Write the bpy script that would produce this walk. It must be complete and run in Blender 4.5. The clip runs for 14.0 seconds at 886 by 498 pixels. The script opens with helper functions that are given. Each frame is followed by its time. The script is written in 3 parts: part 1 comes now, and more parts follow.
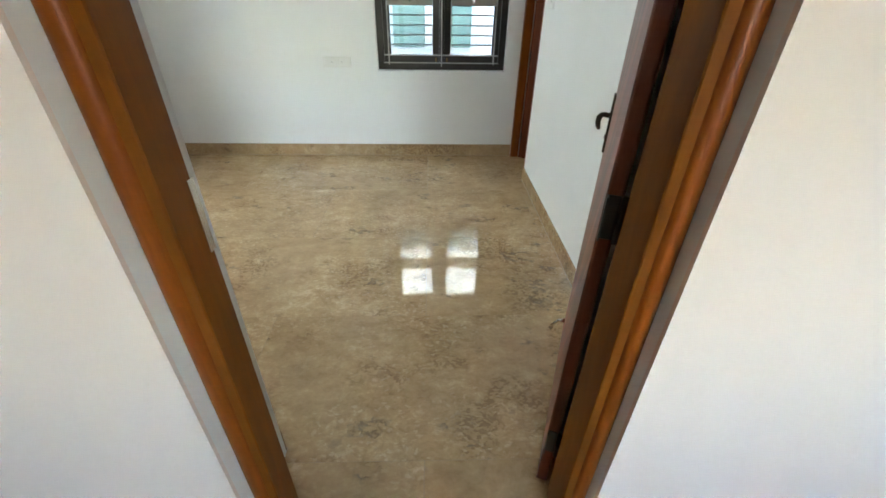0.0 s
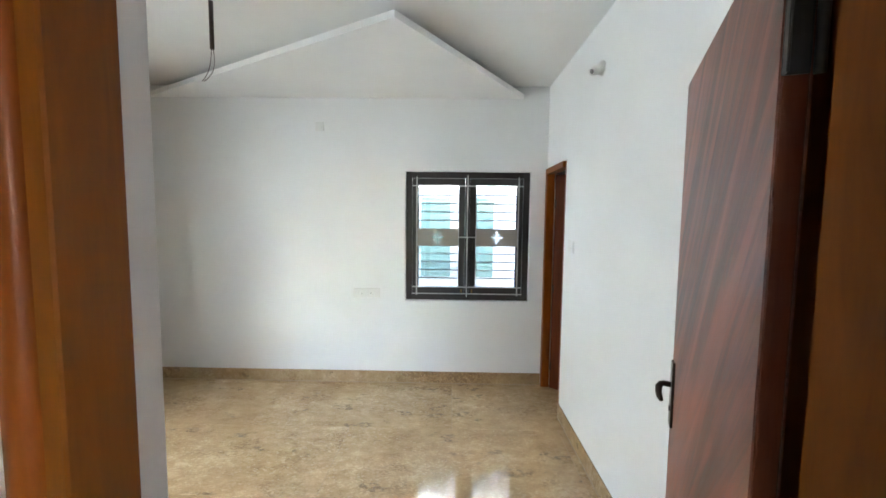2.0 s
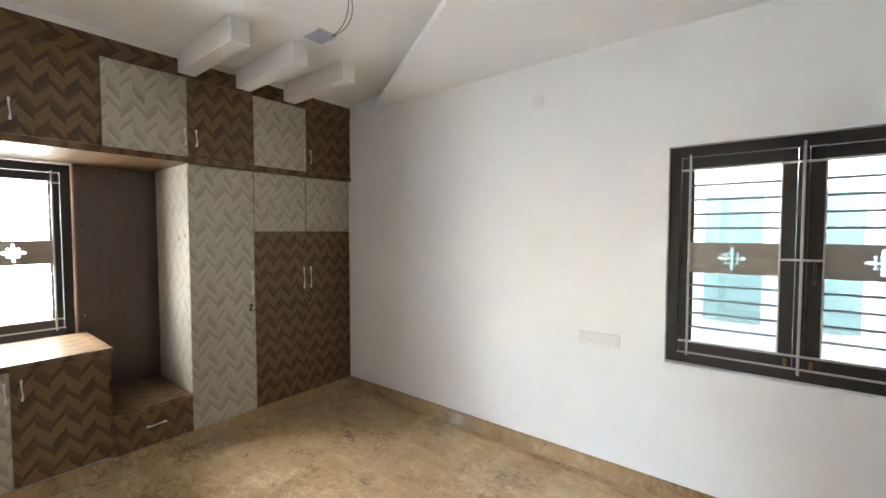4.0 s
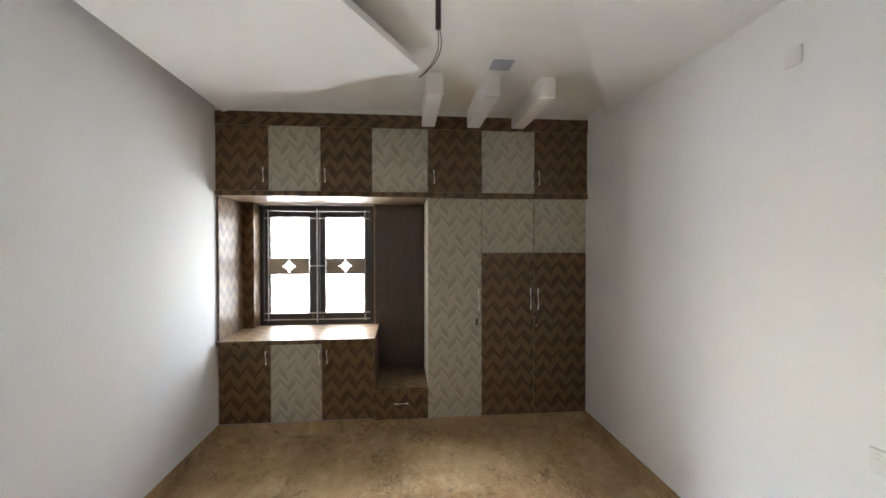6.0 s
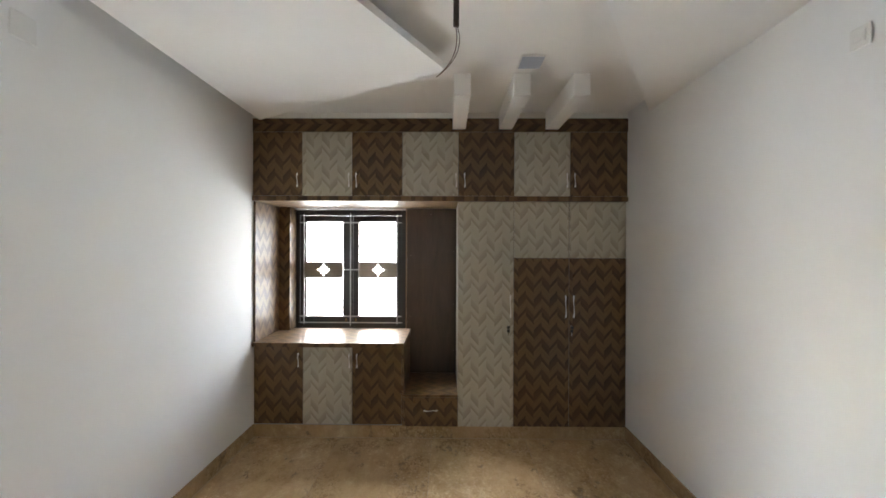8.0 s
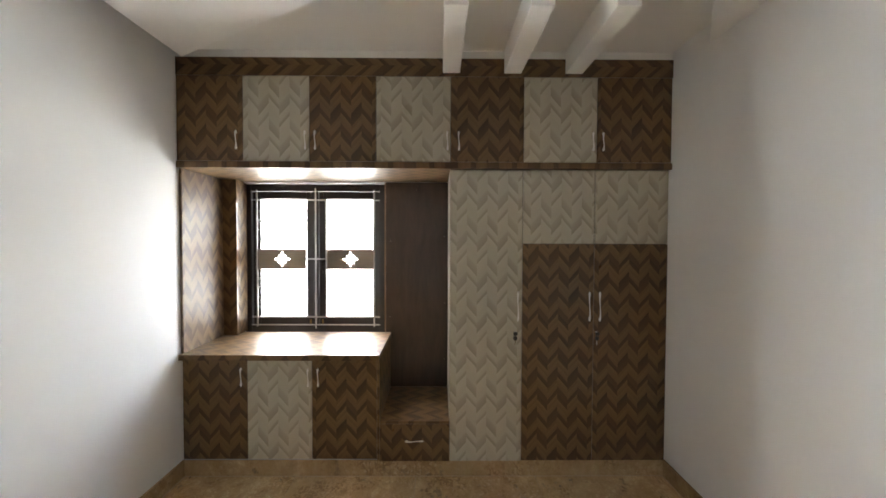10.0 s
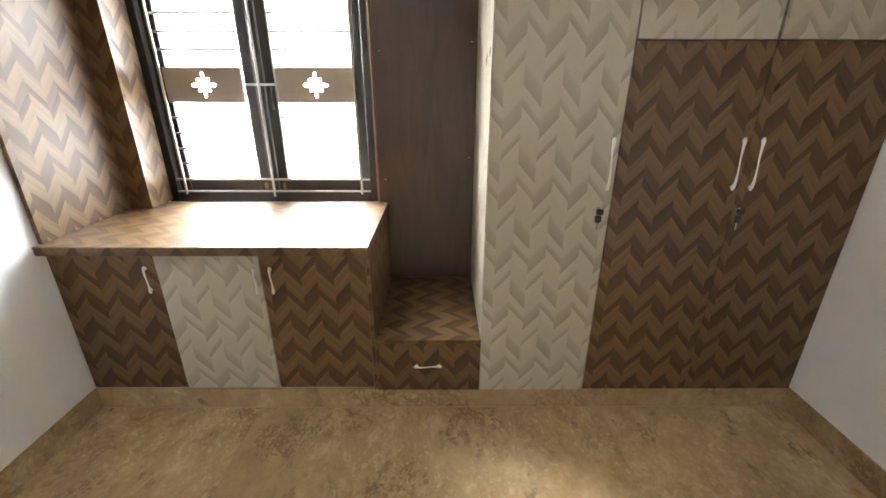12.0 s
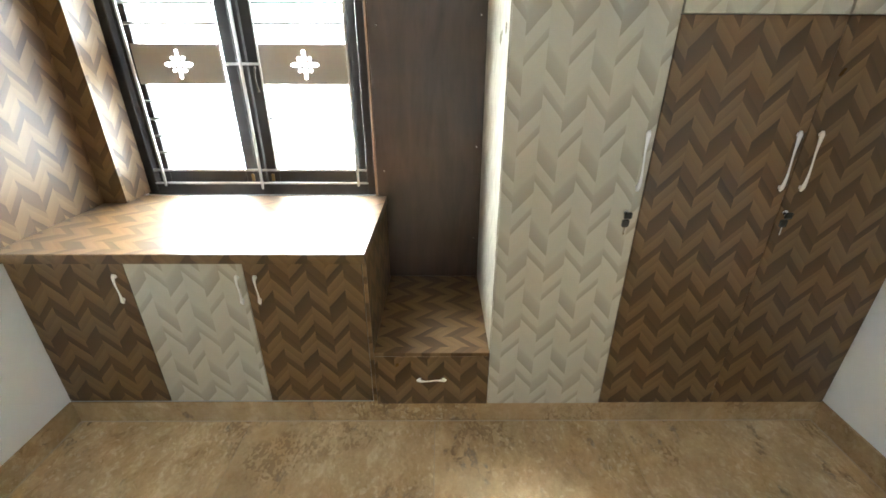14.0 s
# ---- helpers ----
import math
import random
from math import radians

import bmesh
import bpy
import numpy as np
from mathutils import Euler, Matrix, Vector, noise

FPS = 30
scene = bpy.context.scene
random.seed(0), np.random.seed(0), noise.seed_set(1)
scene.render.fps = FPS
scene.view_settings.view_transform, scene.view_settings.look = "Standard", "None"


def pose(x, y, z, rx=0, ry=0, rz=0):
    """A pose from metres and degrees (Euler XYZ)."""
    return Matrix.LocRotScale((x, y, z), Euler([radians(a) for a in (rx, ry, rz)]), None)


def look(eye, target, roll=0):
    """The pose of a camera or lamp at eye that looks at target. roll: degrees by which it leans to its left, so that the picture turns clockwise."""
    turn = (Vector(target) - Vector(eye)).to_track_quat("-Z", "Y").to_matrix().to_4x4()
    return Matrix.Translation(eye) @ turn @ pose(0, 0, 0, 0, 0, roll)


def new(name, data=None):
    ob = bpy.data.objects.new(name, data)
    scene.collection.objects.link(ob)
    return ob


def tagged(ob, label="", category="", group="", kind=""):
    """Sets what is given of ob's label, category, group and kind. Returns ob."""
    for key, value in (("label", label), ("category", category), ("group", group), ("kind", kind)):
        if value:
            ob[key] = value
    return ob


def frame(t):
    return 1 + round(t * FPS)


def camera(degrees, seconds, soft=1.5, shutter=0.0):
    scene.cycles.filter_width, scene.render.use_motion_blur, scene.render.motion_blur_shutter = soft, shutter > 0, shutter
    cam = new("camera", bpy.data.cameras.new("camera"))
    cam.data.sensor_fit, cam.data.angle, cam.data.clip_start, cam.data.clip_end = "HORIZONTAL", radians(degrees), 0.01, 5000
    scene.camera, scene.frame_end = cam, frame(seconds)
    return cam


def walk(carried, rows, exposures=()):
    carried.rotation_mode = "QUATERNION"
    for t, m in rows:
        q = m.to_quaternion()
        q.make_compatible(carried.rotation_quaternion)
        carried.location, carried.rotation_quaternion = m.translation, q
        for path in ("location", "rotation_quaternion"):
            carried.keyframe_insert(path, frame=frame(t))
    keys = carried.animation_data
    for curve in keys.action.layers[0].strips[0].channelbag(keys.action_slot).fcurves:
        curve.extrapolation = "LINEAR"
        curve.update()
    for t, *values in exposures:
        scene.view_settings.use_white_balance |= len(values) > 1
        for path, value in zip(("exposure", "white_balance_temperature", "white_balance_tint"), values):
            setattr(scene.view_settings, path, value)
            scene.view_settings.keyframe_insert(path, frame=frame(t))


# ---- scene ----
# ---------------------------------------------------------------- camera and walk
cam = camera(94.0, 14.0, soft=1.6)
PATH = [
    (0, (-0.183, 0.793, 1.536), (-0.124, 2.476, 0.458), 0.9),
    (0.5, (-0.191, 0.663, 1.626), (-0.127, 2.484, 0.8), 0.9),
    (1, (-0.163, 0.613, 1.701), (-0.105, 2.542, 1.175), 0.9),
    (1.5, (-0.209, 0.739, 1.674), (-0.165, 2.722, 1.412), 0.8),
    (2, (-0.235, 1.03, 1.674), (-0.273, 3.023, 1.514), 0.6),
    (2.5, (-0.233, 1.384, 1.642), (-0.474, 3.366, 1.512), 0.6),
    (3, (-0.271, 1.707, 1.606), (-0.778, 3.637, 1.483), 0.4),
    (3.5, (-0.322, 2.008, 1.622), (-1.166, 3.818, 1.508), 0.2),
    (4, (-0.207, 2.331, 1.612), (-1.445, 3.899, 1.527), 0.0),
    (4.2, (-0.172, 2.452, 1.614), (-1.556, 3.894, 1.54), -0.1),
    (6.3, (0.193, 3.427, 1.696), (-1.806, 3.499, 1.683), 0.1),
    (6.5, (0.203, 3.448, 1.694), (-1.797, 3.475, 1.689), 0.2),
    (7, (0.209, 3.442, 1.692), (-1.791, 3.441, 1.695), 0.2),
    (7.5, (0.185, 3.454, 1.698), (-1.815, 3.439, 1.7), 0.2),
    (10, (-0.771, 3.497, 1.651), (-2.77, 3.514, 1.596), 0.2),
    (10.5, (-1.065, 3.46, 1.626), (-3.058, 3.469, 1.456), 0.1),
    (11, (-1.364, 3.415, 1.592), (-3.333, 3.419, 1.238), 0.1),
    (11.5, (-1.687, 3.422, 1.546), (-3.608, 3.433, 0.989), 0.1),
    (12, (-1.995, 3.388, 1.466), (-3.853, 3.398, 0.726), 0.1),
    (12.5, (-2.219, 3.345, 1.457), (-4.029, 3.358, 0.607), 0.2),
    (13, (-2.258, 3.353, 1.459), (-4.048, 3.365, 0.568), 0.2),
    (13.5, (-2.238, 3.366, 1.472), (-4.032, 3.379, 0.588), 0.1),
    (14, (-2.216, 3.364, 1.495), (-4.03, 3.377, 0.653), 0.2),
]
EXPOSURES = [(0, 5.3, 6100, 0), (0.7, 5.2, 5750, 0), (1.5, 5.45, 5800, 1), (2.5, 5.65, 6150, 9), (4.0, 5.65, 6300, 11), (6.5, 5.25, 6350, 11), (7.5, 5.25, 6350, 11), (10.0, 5.45, 6550, 11), (11.5, 5.85, 6900, 12), (12.5, 6.4, 6050, 4), (14.0, 6.5, 6000, 2)]
walk(cam, [(t, look(eye, target, roll)) for t, eye, target, roll in PATH], EXPOSURES)

# ---------------------------------------------------------------- daylight
world = bpy.data.worlds.new("world")
scene.world = world
world.use_nodes = True
wn = world.node_tree.nodes
sky = wn.new("ShaderNodeTexSky")
sky.sky_type, sky.sun_disc = "NISHITA", False
sky.sun_elevation, sky.sun_rotation = radians(45), radians(165)
wn["Background"].inputs["Strength"].default_value = 0.15
world.node_tree.links.new(sky.outputs[0], wn["Background"].inputs[0])


def sun_lamp(strength, angle, elevation, azimuth):
    lamp = bpy.data.lights.new("sun", "SUN")
    lamp.energy, lamp.angle, lamp.color = strength, radians(angle), (1.0, 0.95, 0.88)
    ob = new("sun", lamp)
    el, az = radians(elevation), radians(azimuth)
    away = Vector((math.sin(az) * math.cos(el), math.cos(az) * math.cos(el), math.sin(el)))
    ob.matrix_world = look(away * 30, (0, 0, 0))
    return ob


sun_lamp(2.2, 1.0, 45, 165)


def window_light(name, eye, target, width, height, watts, colour, spread):
    """An area lamp added in place of sky light through one opening."""
    lamp = bpy.data.lights.new(name, "AREA")
    lamp.shape, lamp.size, lamp.size_y = "RECTANGLE", width, height
    lamp.energy, lamp.color, lamp.spread = watts, colour, radians(spread)
    ob = new(name, lamp)
    ob.matrix_world = look(eye, target)
    return ob


# both lamps are added outside the west window to stand in for its sky
window_light("west_sky_lamp", (-9.2, 0.2, 6.2), (-4.0, 2.4, 1.5), 4.2, 7.0, 60, (0.95, 0.98, 1.0), 95)
window_light("west_window_lamp", (-4.69, 2.437, 1.468), (0.0, 4.65, 1.75), 1.32, 1.26, 2.4, (0.985, 0.985, 0.955), 146)

# ---------------------------------------------------------------- materials


class Nodes:
    """Small helper to write node materials."""

    def __init__(self, name):
        self.mat = bpy.data.materials.new(name)
        self.mat.use_nodes = True
        self.tree = self.mat.node_tree
        self.bsdf = self.tree.nodes["Principled BSDF"]

    def add(self, kind, **inputs):
        node = self.tree.nodes.new("ShaderNode" + kind)
        for key, value in inputs.items():
            self.put(node.inputs[key.replace("_", " ")], value)
        return node

    def put(self, socket, value):
        if isinstance(value, bpy.types.NodeSocket):
            self.tree.links.new(value, socket)
        else:
            socket.default_value = value

    def math(self, op, a, b=None, c=None):
        node = self.tree.nodes.new("ShaderNodeMath")
        node.operation = op
        for i, v in enumerate((a, b, c)):
            if v is not None:
                self.put(node.inputs[i], v)
        return node.outputs[0]

    def ramp(self, value, stops):
        node = self.tree.nodes.new("ShaderNodeValToRGB")
        self.put(node.inputs[0], value)
        el = node.color_ramp.elements
        while len(el) < len(stops):
            el.new(0.5)
        for e, (p, c) in zip(el, stops):
            e.position, e.color = p, (*c, 1)
        return node.outputs[0]

    def mix(self, fac, a, b, blend="MIX"):
        node = self.tree.nodes.new("ShaderNodeMix")
        node.data_type, node.blend_type = "RGBA", blend
        self.put(node.inputs[0], fac)
        self.put(node.inputs[6], a if isinstance(a, bpy.types.NodeSocket) else (*a, 1))
        self.put(node.inputs[7], b if isinstance(b, bpy.types.NodeSocket) else (*b, 1))
        return node.outputs[2]

    def coords(self, offset=False, scale=(1, 1, 1)):
        """Object coordinates; with offset, shifted by each object's own random number."""
        out = self.add("TexCoord").outputs["Object"]
        if offset:
            rnd = self.add("ObjectInfo").outputs["Random"]
            shift = self.add("CombineXYZ", X=self.math("MULTIPLY", rnd, 37.0), Y=self.math("MULTIPLY", rnd, 91.0), Z=self.math("MULTIPLY", rnd, 53.0))
            v = self.tree.nodes.new("ShaderNodeVectorMath")
            self.put(v.inputs[0], out)
            self.put(v.inputs[1], shift.outputs[0])
            out = v.outputs[0]
        if scale != (1, 1, 1):
            out = self.add("Mapping", Vector=out, Scale=scale).outputs[0]
        return out

    def noise(self, vec, scale, detail=4.0, rough=0.55, distort=0.0):
        node = self.add("TexNoise", Vector=vec, Scale=scale, Detail=detail, Roughness=rough, Distortion=distort)
        return node.outputs[0]

    def bump(self, height, strength, distance=0.01):
        node = self.add("Bump", Height=height, Strength=strength, Distance=distance)
        self.put(self.bsdf.inputs["Normal"], node.outputs[0])

    def done(self, colour, rough, metal=0.0, coat=0.0, coat_rough=0.05, spec=0.5):
        b = self.bsdf.inputs
        self.put(b["Base Color"], colour if isinstance(colour, bpy.types.NodeSocket) else (*colour, 1))
        self.put(b["Roughness"], rough)
        b["Metallic"].default_value = metal
        b["Coat Weight"].default_value = coat
        b["Coat Roughness"].default_value = coat_rough
        b["Specular IOR Level"].default_value = spec
        return self.mat


def painted_wall(name, colour, stain=0.0):
    n = Nodes(name)
    c = n.coords()
    big, fine = n.noise(c, 1.3, 3), n.noise(c, 90.0, 3)
    col = n.mix(n.ramp(big, [(0.35, (0, 0, 0)), (0.75, (1, 1, 1))]), colour, tuple(v * 0.95 for v in colour))
    if stain:
        spots = n.ramp(n.noise(n.coords(scale=(2.0, 2.0, 1.1)), 1.7, 6, 0.6, 0.6), [(0.69, (0, 0, 0)), (0.80, (1, 1, 1))])
        col = n.mix(n.math("MULTIPLY", spots, stain), col, (0.50, 0.38, 0.27))
    n.bump(n.math("ADD", n.math("MULTIPLY", big, 2.0), n.math("MULTIPLY", fine, 0.18)), 0.25, 0.006)
    return n.done(col, n.math("MULTIPLY_ADD", fine, 0.15, 0.68), spec=0.16)


def marble(name, tint=1.0):
    """Tan brecciated marble: clouded ground broken into angular fragments, with clusters of dark ones."""
    n = Nodes(name)
    c = n.coords(offset=True)
    rnd = n.add("ObjectInfo").outputs["Random"]
    warp = n.add("TexNoise", Vector=c, Scale=9.0, Detail=6.0, Roughness=0.65)
    wv = n.tree.nodes.new("ShaderNodeVectorMath")
    wv.operation = "MULTIPLY_ADD"
    n.put(wv.inputs[0], warp.outputs["Color"])
    wv.inputs[1].default_value = (0.085, 0.085, 0.085)
    n.put(wv.inputs[2], c)
    w = n.add("Mapping", Vector=wv.outputs[0], Scale=(1.0, 1.55, 1.0), Rotation=(0, 0, 0.22)).outputs[0]
    cell = lambda size: n.add("SeparateColor", Color=n.add("TexVoronoi", Vector=w, Scale=size).outputs["Color"]).outputs
    big, mid, small, grit = cell(3.2), cell(11.0), cell(27.0), cell(62.0)
    fine = n.noise(c, 55.0, 6, 0.7)
    cloud = n.noise(c, 1.5, 6, 0.62, 0.3)
    mottle = n.noise(w, 7.0, 7, 0.68)
    zone = n.ramp(n.noise(c, 1.4, 4), [(0.40, (0, 0, 0)), (0.58, (1, 1, 1))])
    ground = n.math("MULTIPLY_ADD", cloud, 0.42, n.math("MULTIPLY_ADD", mottle, 0.38, n.math("MULTIPLY", fine, 0.16)))
    broken = n.math("MULTIPLY_ADD", mid[0], 0.05, n.math("MULTIPLY_ADD", small[0], 0.06, n.math("MULTIPLY", grit[0], 0.08)))
    tone = n.math("ADD", n.math("MULTIPLY_ADD", big[0], 0.05, ground), n.math("MULTIPLY", n.math("SUBTRACT", broken, 0.095), n.math("MULTIPLY_ADD", zone, 0.75, 0.30)))
    k = lambda *v: tuple(x * tint for x in v)
    base = n.ramp(tone, [(0.35, k(0.225, 0.148, 0.074)), (0.45, k(0.305, 0.208, 0.110)), (0.55, k(0.368, 0.262, 0.146)), (0.66, k(0.480, 0.370, 0.230))])
    # pale chips and brown pits gather in the broken zones
    chip = n.math("MULTIPLY", n.math("GREATER_THAN", grit[1], 0.91), zone)
    base = n.mix(n.math("MULTIPLY", chip, 0.34), base, k(0.53, 0.44, 0.31))
    patch = n.ramp(n.noise(c, 2.6, 5, 0.65), [(0.535, (0, 0, 0)), (0.62, (1, 1, 1))])
    pit = n.math("MULTIPLY", n.math("GREATER_THAN", grit[2], 0.55), patch)
    base = n.mix(n.math("MULTIPLY", pit, 0.52), base, k(0.150, 0.092, 0.048))
    far = n.ramp(n.noise(n.coords(offset=True, scale=(1.0, 1.6, 1.0)), 3.4, 5, 0.6), [(0.585, (0, 0, 0)), (0.64, (1, 1, 1))])
    clast = n.math("MULTIPLY", n.math("GREATER_THAN", small[1], 0.42), far)
    clast = n.math("MULTIPLY", clast, n.ramp(fine, [(0.36, (0.2, 0.2, 0.2)), (0.56, (1, 1, 1))]))
    base = n.mix(n.math("MULTIPLY", clast, 0.72), base, n.mix(small[2], k(0.085, 0.052, 0.030), k(0.135, 0.118, 0.094)))
    crack = n.add("TexVoronoi", Vector=w, Scale=6.5)
    crack.feature = "DISTANCE_TO_EDGE"
    line = n.ramp(crack.outputs["Distance"], [(0.0, (1, 1, 1)), (0.016, (0, 0, 0))])
    base = n.mix(n.math("MULTIPLY", n.math("MULTIPLY", line, zone), 0.28), base, k(0.16, 0.105, 0.062))
    base = n.mix(n.math("MULTIPLY", rnd, 0.14), base, k(0.19, 0.130, 0.074))
    n.bump(n.noise(c, 1.1, 2), 0.02, 0.02)
    return n.done(base, n.math("MULTIPLY_ADD", fine, 0.04, 0.035), spec=0.55)


SHEET_WIDTH, SHEET_REPEAT = 0.0695, 0.278


def laminate(name, tones, u, v, gloss=0.30, crisp=False):
    """Printed chevron laminate: slanted planks in columns, each repeat with one narrow and one broad shaded plank."""
    light, soft, mid, dark = tones
    n = Nodes(name)
    rnd = n.add("ObjectInfo").outputs["Random"]
    xyz = n.add("SeparateXYZ", Vector=n.add("TexCoord").outputs["Object"]).outputs
    uu = n.math("MULTIPLY_ADD", xyz[u], 1 / SHEET_WIDTH, n.math("MULTIPLY", n.math("FLOOR", n.math("MULTIPLY", rnd, 9.0)), 2.37))
    col, across = n.math("FLOOR", uu), n.math("FRACT", uu)
    odd = n.math("FLOORED_MODULO", col, 2.0)
    down = n.math("MULTIPLY_ADD", xyz[v], -1 / SHEET_REPEAT, n.math("MULTIPLY", rnd, 7.3))
    wobble = n.math("MULTIPLY", n.math("SUBTRACT", n.noise(n.coords(offset=True), 9.0, 2), 0.5), 0.05)
    lean = n.math("MULTIPLY", n.math("MULTIPLY_ADD", odd, -2.0, 1.0), 0.285)
    v2 = n.math("ADD", n.math("MULTIPLY_ADD", across, lean, down), wobble)
    row, fr = n.math("FLOOR", v2), n.math("FRACT", v2)
    wn1 = n.tree.nodes.new("ShaderNodeTexWhiteNoise")
    n.put(wn1.inputs["Vector"], n.add("CombineXYZ", X=col, Y=row, Z=0.5).outputs[0])
    sepc = n.add("SeparateColor", Color=wn1.outputs["Color"]).outputs
    # on the brown sheet the broad plank is darkest at its upper edge, on the pale one at its lower edge
    if crisp:
        rising = n.ramp(fr, [(0.0, light), (0.160, soft), (0.170, dark), (0.285, mid), (0.295, light), (0.44, soft), (0.45, light), (0.60, soft), (0.61, dark), (0.90, mid), (0.91, soft)])
        falling = n.ramp(fr, [(0.0, dark), (0.13, mid), (0.14, light), (0.29, soft), (0.30, light), (0.435, soft), (0.445, mid), (0.570, dark), (0.58, light), (0.82, soft), (0.83, mid)])
    else:
        rising = n.ramp(fr, [(0.0, light), (0.175, soft), (0.187, mid), (0.272, dark), (0.284, light), (0.60, soft), (0.705, soft), (0.775, mid), (0.985, dark), (0.996, light)])
        falling = n.ramp(fr, [(0.0, soft), (0.03, soft), (0.10, mid), (0.295, dark), (0.307, light), (0.455, soft), (0.470, mid), (0.560, dark), (0.572, light), (0.80, soft)])
    base = n.mix(odd, rising, falling)
    grainvec = n.add("CombineXYZ", X=n.math("MULTIPLY", uu, 0.5), Y=n.math("MULTIPLY", v2, 22.0), Z=sepc[1]).outputs[0]
    grain = n.noise(grainvec, 2.2, 6, 0.65, 0.4)
    base = n.mix(n.math("MULTIPLY", n.ramp(grain, [(0.42, (0, 0, 0)), (0.72, (1, 1, 1))]), 0.22), base, mid)
    base = n.mix(n.math("MULTIPLY", sepc[2], 0.25), base, soft)
    smudge = n.noise(n.coords(), 3.0, 4)
    n.bump(grain, 0.03, 0.002)
    return n.done(base, n.math("MULTIPLY_ADD", smudge, 0.12, gloss - 0.06), spec=0.42)


BROWN = ((0.188, 0.112, 0.049), (0.146, 0.085, 0.036), (0.080, 0.043, 0.018), (0.049, 0.025, 0.010))
PALE = ((0.475, 0.438, 0.348), (0.436, 0.400, 0.314), (0.370, 0.330, 0.256), (0.300, 0.264, 0.200))
brown_front = laminate("brown chevron laminate", BROWN, "Y", "Z", crisp=True)
pale_front = laminate("pale chevron laminate", PALE, "Y", "Z")
brown_side = laminate("brown chevron laminate side", BROWN, "X", "Z", 0.47, crisp=True)
pale_side = laminate("pale chevron laminate side", PALE, "X", "Z", 0.30)
brown_top = laminate("brown chevron laminate top", BROWN, "X", "Y", 0.35, crisp=True)


def wood(name, dark, light, axis, stretch=14.0, scale=5.0, rough=0.25, coat=0.6, distort=1.2, spec=0.5):
    n = Nodes(name)
    s = [stretch, stretch, stretch]
    s[axis] = 1.0
    c = n.coords(offset=True, scale=tuple(s))
    grain = n.noise(c, scale, 7, 0.6, distort)
    fine = n.noise(c, scale * 6, 5, 0.7)
    col = n.ramp(n.math("MULTIPLY_ADD", fine, 0.3, n.math("MULTIPLY", grain, 0.75)), [(0.33, dark), (0.66, light)])
    n.bump(fine, 0.06, 0.002)
    return n.done(col, n.math("MULTIPLY_ADD", fine, 0.15, rough - 0.08), coat=coat, coat_rough=0.12, spec=spec)


teak = wood("varnished orange teak", (0.150, 0.034, 0.002), (0.235, 0.060, 0.003), 2, 6, 3.0, 0.42, 0.04, spec=0.2)
teak_dark = wood("varnished brown rebate", (0.140, 0.042, 0.003), (0.200, 0.062, 0.004), 2, 6, 3.0, 0.45, 0.03, spec=0.14)
leaf_edge = wood("red-brown leaf edge", (0.085, 0.019, 0.006), (0.130, 0.030, 0.010), 2, 10, 3.0, 0.45, 0.03, spec=0.2)
bath_wood = wood("dark orange bathroom door", (0.070, 0.014, 0.003), (0.120, 0.026, 0.005), 2, 9, 3.0, 0.5, 0.0, spec=0.1)
back_board = wood("plain brown back board", (0.050, 0.031, 0.021), (0.082, 0.053, 0.036), 2, 6, 2.0, 0.35, 0.2)
ply_edge = wood("bare ply edge", (0.21, 0.13, 0.075), (0.30, 0.19, 0.115), 2, 8, 4.0, 0.5, 0.0)


def leaf_veneer():
    """Reddish veneer with fanned diagonal streaks."""
    n = Nodes("reddish fanned veneer")
    turned = n.add("Mapping", Vector=n.coords(), Rotation=(0, radians(38), 0)).outputs[0]
    c = n.add("Mapping", Vector=turned, Scale=(11.0, 2.0, 0.9)).outputs[0]
    broad = n.noise(c, 1.0, 3, 0.5, 1.1)
    fine = n.noise(c, 6.0, 7, 0.7, 0.6)
    col = n.ramp(n.math("MULTIPLY_ADD", fine, 0.40, n.math("MULTIPLY", broad, 0.66)), [(0.42, (0.060, 0.028, 0.021)), (0.51, (0.132, 0.044, 0.028)), (0.58, (0.215, 0.068, 0.042)), (0.68, (0.300, 0.098, 0.060))])
    n.bump(fine, 0.12, 0.003)
    return n.done(col, n.math("MULTIPLY_ADD", fine, 0.2, 0.26), spec=0.45)


veneer = leaf_veneer()


def plain(name, colour, rough, metal=0.0, wear=0.12, scale=30.0, coat=0.0):
    n = Nodes(name)
    c = n.coords()
    g = n.noise(c, scale, 5)
    col = n.mix(n.math("MULTIPLY", g, wear * 2), colour, tuple(v * 0.6 for v in colour))
    n.bump(g, 0.05, 0.001)
    return n.done(col, n.math("MULTIPLY_ADD", g, 0.12, rough - 0.05), metal=metal, coat=coat)


wall_paint = painted_wall("white wall paint", (0.84, 0.845, 0.84))
hall_paint = painted_wall("cream hall paint", (0.83, 0.735, 0.682), 0.5)
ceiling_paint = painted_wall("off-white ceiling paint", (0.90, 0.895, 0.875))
# panels get a lighter tone than the ceiling, in place of shade round them
panel_paint_lit = painted_wall("white panel paint, lit tone", (0.92, 0.92, 0.91))
floor_marble = marble("polished brown marble", 1.47)
skirt_marble = marble("brown marble skirting", 1.25)
grout = plain("tan joint filler", (0.40, 0.31, 0.21), 0.5)
dark_frame = plain("dark brown window enamel", (0.021, 0.016, 0.014), 0.34)
silver_paint = plain("silver grille paint", (0.50, 0.49, 0.47), 0.35, metal=0.3)
rod_paint = plain("dull grey rod paint", (0.17, 0.165, 0.15), 0.5)
taupe_plate = plain("taupe grille plate", (0.33, 0.295, 0.245), 0.5)
chrome = plain("brushed chrome", (0.72, 0.70, 0.68), 0.22, metal=1.0)
